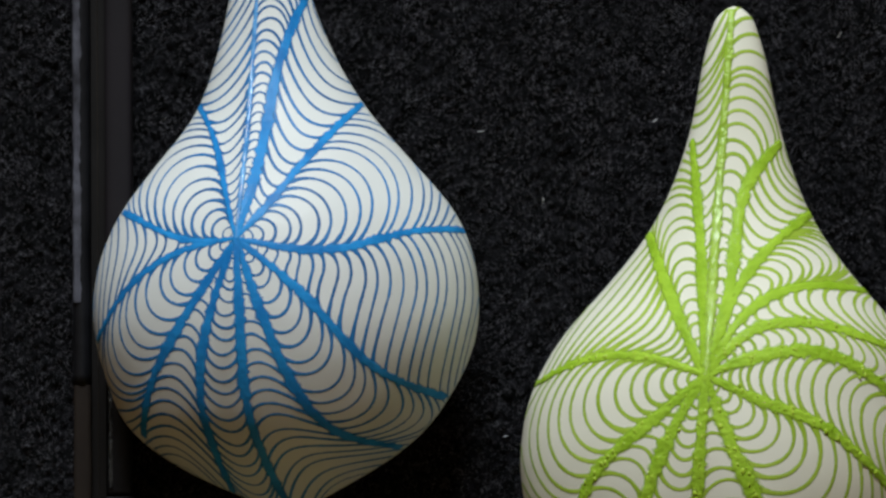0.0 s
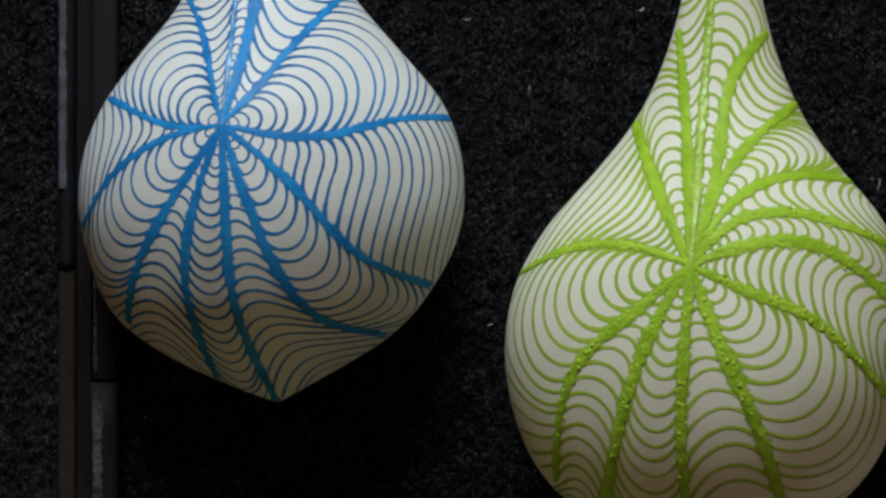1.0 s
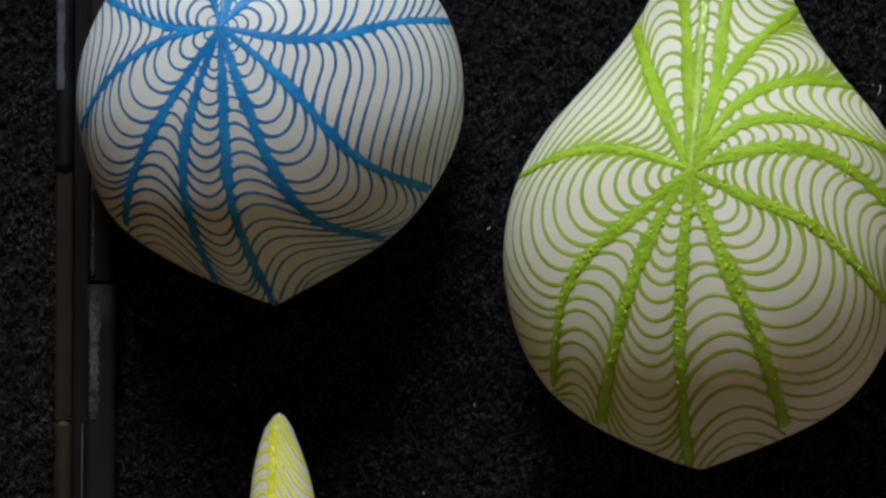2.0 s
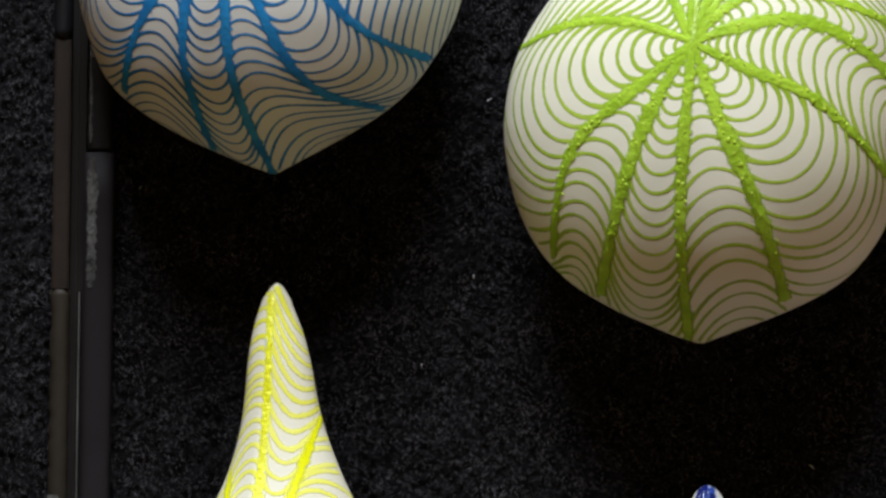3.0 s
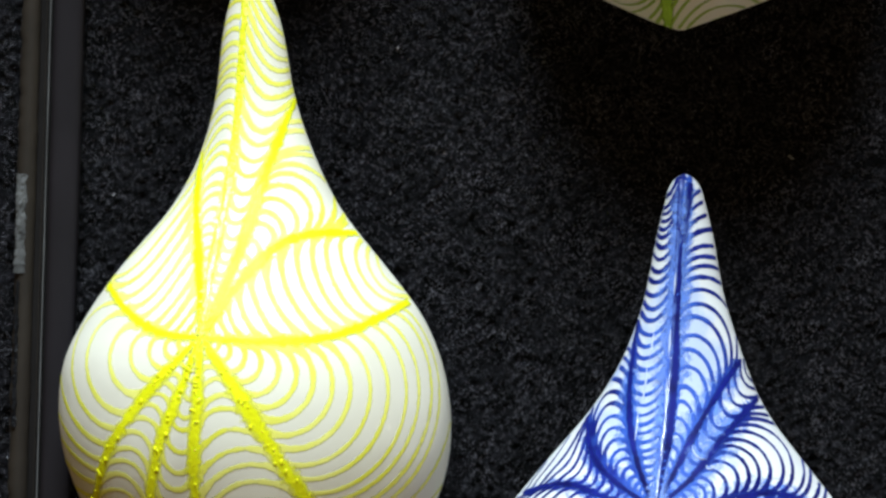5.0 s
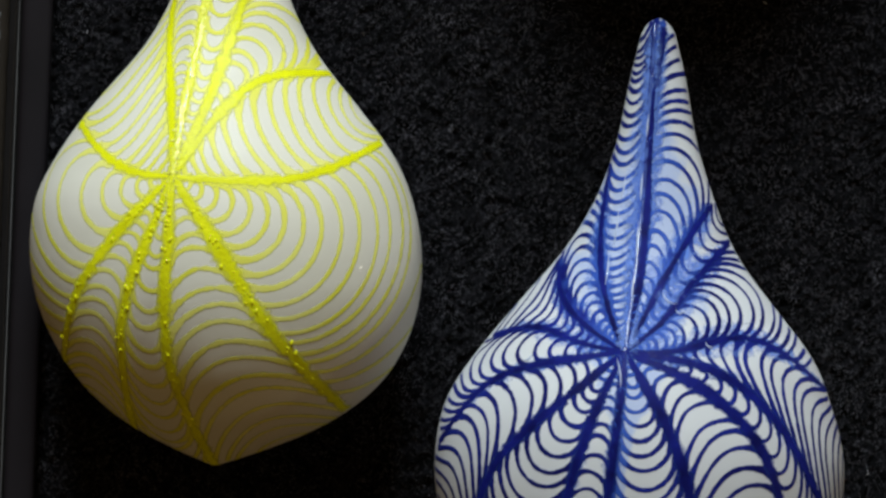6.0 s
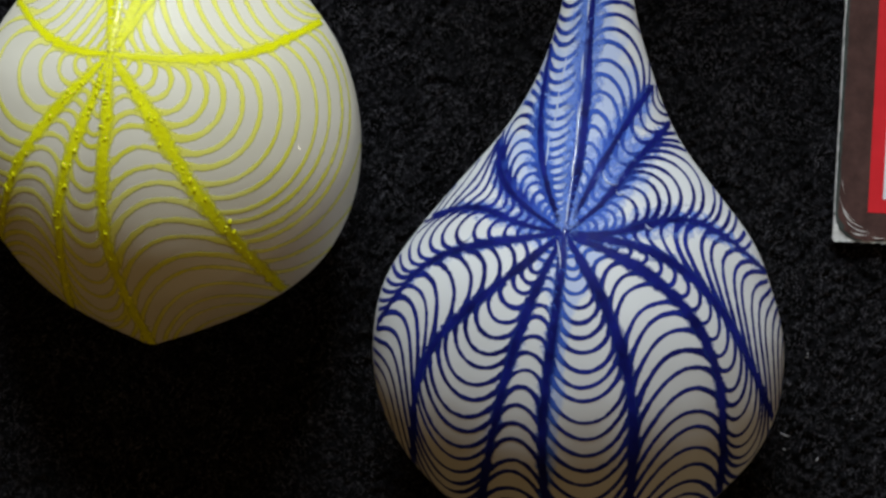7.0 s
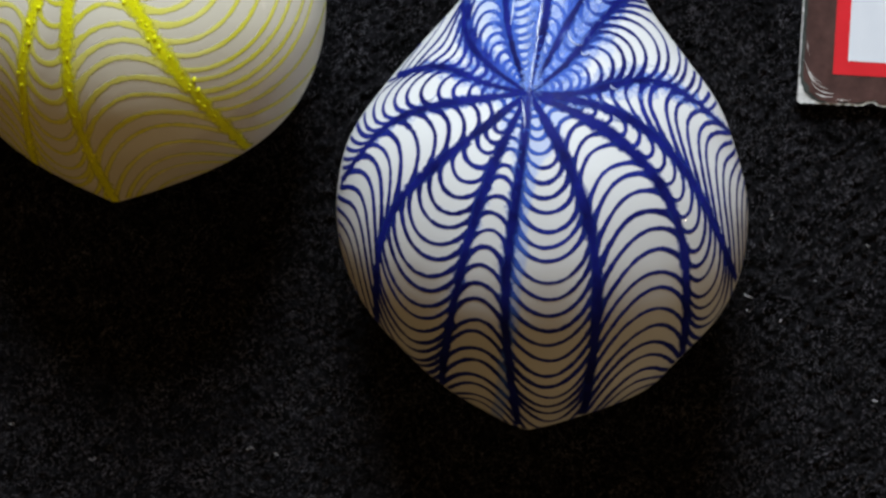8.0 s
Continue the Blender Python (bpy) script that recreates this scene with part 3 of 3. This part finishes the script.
NAVY_VEINS = [
    (0.8, 6.4, 1.4, 14.1, 2.0, 28.3, 0.55),
    (1.3, 6.9, 1.9, 18.2, 2.8, 27.7, 0.85),
    (2.1, 3.8, 4.6, 8.4, 7.3, 12.4, 0.75),
    (3.1, 2.5, 5.7, 5.8, 8.9, 9.2, 0.75),
    (4.6, 0.2, 10.4, 1.3, 17.6, -3.1, 0.85),
    (8.0, -1.6, 13.5, -6.1, 18.7, -15.8, 1.10),
    (6.1, -2.6, 12.4, -8.9, 14.3, -22.5, 1.30),
    (4.0, -6.7, 6.3, -14.8, 6.0, -27.9, 1.25),
    (-0.5, -6.4, -1.3, -17.5, 0.5, -29.1, 1.00),
    (-2.7, -6.0, -5.5, -17.3, -6.3, -26.0, 1.00),
    (-5.4, -4.5, -11.2, -10.9, -12.0, -21.7, 1.10),
    (-5.5, -1.0, -11.4, -3.2, -15.6, -8.7, 1.00),
    (-4.1, 0.7, -7.5, 1.7, -11.2, 0.7, 0.70),
    (-2.9, 1.7, -5.3, 4.2, -5.8, 7.3, 0.70),
    (-1.7, 4.4, -2.2, 9.3, -0.1, 23.2, 0.70),
]
THREADS = [
    (-0.68, -35.30, 0.25, 1.2, 0.4),
    (40.11, 0.14, 0.90, 0.8, 0.5),
    (42.16, -91.88, 0.75, -0.7, 0.3),
    (42.40, -93.25, 0.30, -1.2, 0.8),
    (-29.29, 23.31, 0.45, 0.2, -0.6),
    (-32.01, 21.29, 0.90, -1.2, -0.8),
    (53.77, -100.67, 0.50, -0.8, 0.5),
    (-25.77, -19.54, 0.25, 0.3, 0.5),
    (3.89, -27.50, 0.35, 1.0, 0.6),
    (45.31, -94.23, 0.30, 0.2, 0.9),
    (19.01, 16.44, 0.50, -0.4, 1.0),
]


NAVY_TIP = (NAVY_POLE[0] + NAVY_VEINS[0][4], NAVY_POLE[1] + NAVY_VEINS[0][5])
stain(NAVY_LINE, NAVY_POLE, NAVY_TIP, (0.05, 0.13, 0.55), 0.7)
# each sector: the pull of its lines at either vein (outwards +, inwards -), their spacing and how it widens outwards
P, N, C = (1, 1, 1.0, 1.0), (-1, -1, 1.0, 1.0), (0.9, 0.9, 0.55, 1.0)
PC, NC, PM, NM = (1, 1, 0.66, 1.25), (-1, -1, 0.66, 1.25), (1, 1, 0.82, 1.1), (-1, -1, 0.82, 1.1)
drop_ornament("drop_ornament", "off-white glazed drop painted with sky-blue veins and scalloped lines", BLUE_OUTLINE, BLUE_POLE, BLUE_VEINS,
              0.85, 1.25, [NC, (1, 1, 0.95, 1.1), (-1, -1, 1.0, 1.0), (-0.65, 0.5, 0.86, 1.0), N, (1, 1, 0.88, 1.0), (-1, -1, 0.86, 1.0), (1, 1, 0.86, 1.0), N, (1, 1, 0.68, 1.0), (-1, -1, 0.86, 1.0), PM], 0.32, BLUE_VEIN, BLUE_RIDGE, BLUE_LINE, 0.7, 0.215, 0.04, 1, 1.05, 1.5,
              glint_streaks=[(0.2, 1.6, 1.1, 1.5, 0.2), (0.4, 3.6, 2.0, 1.47, 0.1), (0.75, 6.8, 1.0, 1.5, 0.0), (0.85, 8.8, 1.8, 1.5, 0.0), (1.05, 11.8, 1.2, 1.5, 0.1), (1.25, 14.6, 2.0, 1.49, 0.0)],
              glaze=glaze_material("cool_white_glaze", (0.66, 0.66, 0.64), (0.73, 0.73, 0.705)))
drop_ornament("drop_ornament", "off-white glazed drop with rough lime-green veins and scalloped lines", GREEN_OUTLINE, GREEN_POLE, GREEN_VEINS,
              0.85, 1.28, [(-1, -1, 0.85, 1.55), PM, (-1, -1.6, 0.72, 1.1), PM, NM, PM, (-1, -1, 1.15, 1.0), (1, 1, 1.15, 1.0), N, P, N, C, (-1.7, -1, 0.85, 1.1), (1, 1, 0.85, 1.6)], 0.32, GREEN_VEIN, GREEN_RIDGE, GREEN_LINE, 0.8, 0.28, 0.10, 2, 1.1, 1.7, beads=2.4, bead_mat=GREEN_BEAD,
              glint_streaks=[(0.1, 1.2, 1.2, 1.5, 0.1), (0.25, 3.2, 2.2, 1.48, 0.05), (0.5, 4.6, 2.0, 1.5, -0.1), (0.75, 7.6, 1.6, 1.47, 0.0), (1.2, 12.0, 1.2, 1.5, 0.0)])
drop_ornament("drop_ornament", "off-white glazed drop with beaded lemon-yellow veins and scalloped lines", YELLOW_OUTLINE, YELLOW_POLE, YELLOW_VEINS,
              0.85, 1.5, [(1, 1.5, 0.7, 1.6), NM, PM, N, P, N, (1, 1, 0.75, 1.0), N, (1.5, 1.5, 0.6, 1.0), NC], 0.32, YELLOW_VEIN, YELLOW_RIDGE, YELLOW_LINE, 0.6, 0.33, 0.04, 3, 1.0, 1.8, beads=2.6, bead_mat=YELLOW_BEAD, blur=1.6,
              glint_streaks=[(0.5, 3.4, 1.2, 1.5, 0.1), (0.75, 5.4, 1.9, 1.45, 0.0), (1.1, 8.2, 1.4, 1.5, 0.1), (2.6, 26.4, 1.2, 1.5, 0.0)])
drop_ornament("drop_ornament", "off-white glazed drop densely painted with navy veins and scalloped lines", NAVY_OUTLINE, NAVY_POLE, NAVY_VEINS,
              0.85, 1.3, [PM, (-1, -1, 0.85, 1.4), PM, NC, PM, N, (1, 1, 1.1, 1.0), N, P, N, P, NM, (0.9, 0.9, 0.5, 1.0), NC, PC], 0.32, NAVY_VEIN, NAVY_RIDGE, NAVY_LINE, 0.5, 0.30, 0.03, 4, 0.9, 1.4,
              stain(glaze_material("blue_stained_glaze", (0.63, 0.64, 0.645), (0.71, 0.72, 0.72)), NAVY_POLE, NAVY_TIP, (0.20, 0.34, 0.76), 0.45),
              [(3.2, 5.2, 1.7, -1.2, 0.9), (4.4, 3.6, 0.7, -1.0, 1.4), (6.9, 0.9, 0.8, -0.9, 0.8), (-8.5, -1.2, 0.9, 0.5, 0.5), (7.2, -1.6, 0.8, -0.9, 0.6), (-1.7, 5.5, 2.6, 1.45, 0.05), (-1.1, 8.6, 3.4, 1.42, 0.05), (-0.5, 12.6, 2.2, 1.40, 0.0), (-0.3, -3.0, 2.4, 1.6, 0.2), (0.1, 0.6, 2.6, 1.47, 0.05), (0.5, 4.4, 1.8, 1.49, 0.05), (0.8, 7.6, 3.4, 1.50, 0.05), (1.1, 12.6, 2.6, 1.51, 0.0), (1.5, 18.0, 2.2, 1.50, 0.0)],
              blur=1.42,
              washes=[(0, 4.4, 0.50), (1, 3.8, 0.48), (2, 5.2, 0.55), (3, 5.0, 0.55), (4, 4.6, 0.52), (5, 2.4, 0.42), (8, 2.2, 0.50), (9, 1.9, 0.46), (10, 1.6, 0.38), (11, 2.4, 0.42), (12, 3.2, 0.50), (13, 4.2, 0.54), (14, 3.8, 0.50)], wash_mat=NAVY_WASH)

# ---- the rail at the board's edge ----
rail = tagged(new("edge_rail"), "scuffed grey plastic edge rail with a dark channel on the felt", "rail")
rail.matrix_world = pose(-30.3 * MM, 28 * MM, 0, 0, 0, -0.68)


def strip_mesh(name, x0, x1, y0, y1, z0, z1, material, chip_left=0.0, chip_right=0.0, relief=0.0, seed=0, step=0.35, across=9, crown=0.0):
    """A bar along y with a rounded top, its edges chipped and its face uneven by the given amounts in mm."""
    rng = np.random.default_rng(seed)
    n = max(3, int((y1 - y0) / step))
    ys = np.linspace(y0, y1, n)
    soft = lambda a: a * (0.5 * rng.random(n) + 0.5 * value_noise(ys * 0.9, ys * 0 + seed, 40 + seed))
    left, right = x0 + soft(chip_left), x1 - soft(chip_right)
    cols = [np.stack([left, ys, np.full(n, z0)], 1)]
    for k in range(across):
        u = k / (across - 1)
        edge = 0.12 * (abs(2 * u - 1) ** 6) + crown * (2 * u - 1) ** 2
        cols.append(np.stack([left + (right - left) * u, ys, z1 - edge + relief * rng.normal(0, 1, n)], 1))
    cols.append(np.stack([right, ys, np.full(n, z0)], 1))
    m = len(cols)
    v = np.concatenate(cols) * MM
    f = [(c * n + i, (c + 1) * n + i, (c + 1) * n + i + 1, c * n + i + 1) for c in range(m) for i in range(n - 1) if c < m - 1]
    f += [((m - 1) * n + i, i, i + 1, (m - 1) * n + i + 1) for i in range(n - 1)]
    f += [tuple(c * n for c in reversed(range(m))), tuple(c * n + n - 1 for c in range(m))]
    return mesh_from(name, v, f, material, crown > 0)


part("grey_strip", strip_mesh("grey_strip", 0.35, 2.75, -34.3, 60, -0.9, 2.0, RAIL_GREY, seed=1, step=4, crown=0.15), rail)
part("clear_strip", strip_mesh("clear_strip", 0.45, 2.62, -44.25, -34.4, -0.9, 1.8, RAIL_CLEAR, 0.1, 0.05, 0.012, 2, crown=0.2), rail, "scratched translucent insert")
part("grey_strip", strip_mesh("grey_strip", 0.30, 2.85, -190, -44.4, -0.9, 2.1, RAIL_GREY, seed=3, step=4, crown=0.15), rail)
part("scuff", strip_mesh("scuff", 0.45, 1.75, -56.4, -44.9, 1.6, 2.13, SCUFF, 0.3, 0.6, 0.035, 4, 0.22, 11), rail, "whitish scuffed patch")
part("scuff", strip_mesh("scuff", 0.55, 1.10, -43.6, -34.8, 1.3, 1.84, SCUFF, 0.2, 0.4, 0.05, 5, 0.2, 7), rail, "whitish scuffed patch")
part("channel", box_mesh("channel", -0.95, 0.35, -190, 60, -0.9, 0.9, RAIL_DARK), rail)
part("seam", strip_mesh("seam", -0.42, -0.30, -190, 60, 0.7, 1.05, RAIL_BROWN, 0.03, 0.03, 0.0, 6, 1.0), rail, "thin brown seam in the channel")
part("bright_lip", strip_mesh("bright_lip", -0.12, 0.04, -190, -56.8, 0.7, 1.5, RAIL_LIP, 0.02, 0.02, 0.0, 7, 1.5), rail, "thin shiny lip")
part("outer_strip", strip_mesh("outer_strip", -2.65, -0.95, -34.3, 60, -0.9, 1.9, RAIL_CLEAR, 0.12, 0.1, 0.006, 8, 0.8, crown=0.5), rail, "scratched translucent strip")
# pale bluish band along the outer strip's far edge
part("scuff", strip_mesh("scuff", -2.58, -1.62, -27.0, 8.0, 1.2, 1.95, RAIL_HAZE, 0.12, 0.35, 0.02, 14, 0.4, 9), rail, "pale bluish hazy streak")
part("outer_strip", strip_mesh("outer_strip", -2.55, -0.95, -56.5, -34.4, -0.9, 1.7, RAIL_RUST, 0.1, 0.1, 0.004, 9), rail)
part("outer_strip", strip_mesh("outer_strip", -2.72, -0.85, -190, -56.6, -0.9, 1.68, RAIL_BROWN, 0.30, 0.1, 0.004, 10, 0.5, crown=0.4), rail, "brown taped strip with a chipped edge")
part("paint_chip", strip_mesh("paint_chip", -2.70, -1.50, -83.5, -74.8, 1.3, 1.76, SCUFF, 0.25, 0.3, 0.03, 11, 0.25, 7), rail, "whitish chipped patch")
part("paint_chip", strip_mesh("paint_chip", -2.60, -1.9, -97.0, -84.2, 1.3, 1.74, RAIL_CLEAR, 0.3, 0.3, 0.04, 13, 0.25, 7), rail)

# ---- the card: torn white core, brown print rounded off at the worn corner ----
card = tagged(new("label_card"), "worn brown card with a red border round a pale panel", "card")
card.matrix_world = pose(46.0 * MM, -75.0 * MM, 0, 0, 0, -1.0)


def sheet_mesh(name, outline, z0, z1, material):
    bm = bmesh.new()
    face = bm.faces.new([bm.verts.new((x * MM, y * MM, z0 * MM)) for x, y in outline])
    top = bmesh.ops.extrude_face_region(bm, geom=[face])
    for v in top["geom"]:
        if isinstance(v, bmesh.types.BMVert):
            v.co.z = z1 * MM
    bmesh.ops.recalc_face_normals(bm, faces=bm.faces[:])
    bmesh.ops.triangulate(bm, faces=bm.faces[:])
    me = bpy.data.meshes.new(name)
    bm.to_mesh(me)
    bm.free()
    me.materials.append(material)
    return me


def worn_outline(inset, foot, corner, wear, seed):
    """The card's edge, anticlockwise, with one corner rubbed off and ragged lower and outer edges."""
    rng = np.random.default_rng(seed)
    pts = [(60 - inset, 44 - inset), (inset, 44 - inset)]
    pts += [(inset + wear * rng.random() * 0.4, y) for y in np.arange(43, foot + corner, -0.4)]
    for a in np.linspace(0, 1, 16):
        c = math.pi + a * math.pi / 2
        pts.append((inset + corner + corner * math.cos(c) + wear * rng.normal(0, 0.3), foot + corner + corner * math.sin(c) + wear * rng.normal(0, 0.3)))
    bite = lambda x: 0.35 * math.exp(-((x - 6.4) / 0.5) ** 2) + 0.25 * math.exp(-((x - 11) / 0.8) ** 2)
    pts += [(x, foot + wear * (0.2 + rng.random()) + bite(x)) for x in np.arange(inset + corner + 0.3, 59, 0.3)]
    return pts + [(60 - inset, foot)]


part("core", sheet_mesh("core", worn_outline(0.0, 0.0, 0.35, 0.10, 1), -0.4, 0.80, CARD_CORE), card, "torn white paper core")
part("laminate", sheet_mesh("laminate", worn_outline(0.08, 0.14, 2.4, 0.18, 2), 0.80, 0.86, CARD_EDGE), card, "grey-green laminate edge")
part("print", sheet_mesh("print", worn_outline(0.36, 0.17, 2.8, 0.26, 3), 0.86, 0.89, CARD_BROWN), card, "dark brown printed face")
part("red_border", box_mesh("red_border", 2.95, 57, 2.72, 41, 0.85, 0.92, CARD_RED), card)
part("white_panel", box_mesh("white_panel", 4.2, 55.5, 3.95, 39.6, 0.85, 0.95, CARD_WHITE), card)



def scratch_mesh(x, y, length, turn, bow, width):
    """A rubbed streak on the card's face, tapering to both ends."""
    n = 14
    verts, faces = [], []
    for k in range(n):
        t = k / (n - 1)
        a = turn + bow * (t - 0.5)
        w = width * math.sin(math.pi * (0.08 + 0.84 * t)) * (0.7 + 0.3 * math.sin(9 * t + x * 7))
        cx, cy = x + length * t * math.cos(a), y + length * t * math.sin(a)
        for side, z in ((-1, 0.888), (0, 0.905), (1, 0.888)):
            verts.append((Vector((cx - math.sin(a) * w * side, cy + math.cos(a) * w * side, z))) * MM)
    faces = [(3 * k + c, 3 * k + c + 1, 3 * k + c + 4, 3 * k + c + 3) for k in range(n - 1) for c in (0, 1)]
    return mesh_from("scratch", verts, faces, CARD_CORE)


for streak in ((0.42, 3.9, 2.6, -1.15, 0.5, 0.05), (0.75, 2.9, 2.3, -0.95, 0.5, 0.08), (1.15, 1.9, 2.2, -0.7, 0.6, 0.07), (1.5, 1.0, 1.6, -0.35, 0.4, 0.09), (0.55, 5.6, 1.4, -1.45, 0.2, 0.03), (3.4, 0.55, 1.2, -0.1, 0.2, 0.05)):
    part("scratch", scratch_mesh(*streak), card, "white rubbed streak")

# ---- lint in the pile ----
lint("felt_fibre", "fine grey fibres standing out of the black pile", 220000, FIBRE, (0.12, 0.46), 0.026, 11, (-46, 64, -120, 36))
lint("white_lint", "scattered specks and threads of white lint on the felt", 70, MOTE, (0.1, 0.7), 0.05, 12, (-46, 64, -120, 36))


def lint_thread(x, y, length, turn, curl, seed):
    """One bright curled thread lying on the pile."""
    n, sides, r = 9, 5, 0.035
    verts, faces = [], []
    for k in range(n):
        s = k / (n - 1)
        a = turn + curl * s
        c = Vector((x + length * s * math.cos(a), y + length * s * math.sin(a), 0.12 + 0.18 * math.sin(math.pi * s)))
        for q in range(sides):
            w = 2 * math.pi * q / sides
            verts.append((c + Vector((-math.sin(a) * r * math.cos(w), math.cos(a) * r * math.cos(w), r * math.sin(w)))) * MM)
    for k in range(n - 1):
        for q in range(sides):
            faces.append((k * sides + q, k * sides + (q + 1) % sides, (k + 1) * sides + (q + 1) % sides, (k + 1) * sides + q))
    faces += [tuple(reversed(range(sides))), tuple((n - 1) * sides + q for q in range(sides))]
    return tagged(new("lint_thread", mesh_from("lint_thread", verts, faces, MOTE)), "tiny curled white thread caught on black felt", "lint", "stray white threads")


for k, (x, y, length, turn, curl) in enumerate(THREADS):
    lint_thread(x, y, length, turn, curl, k)
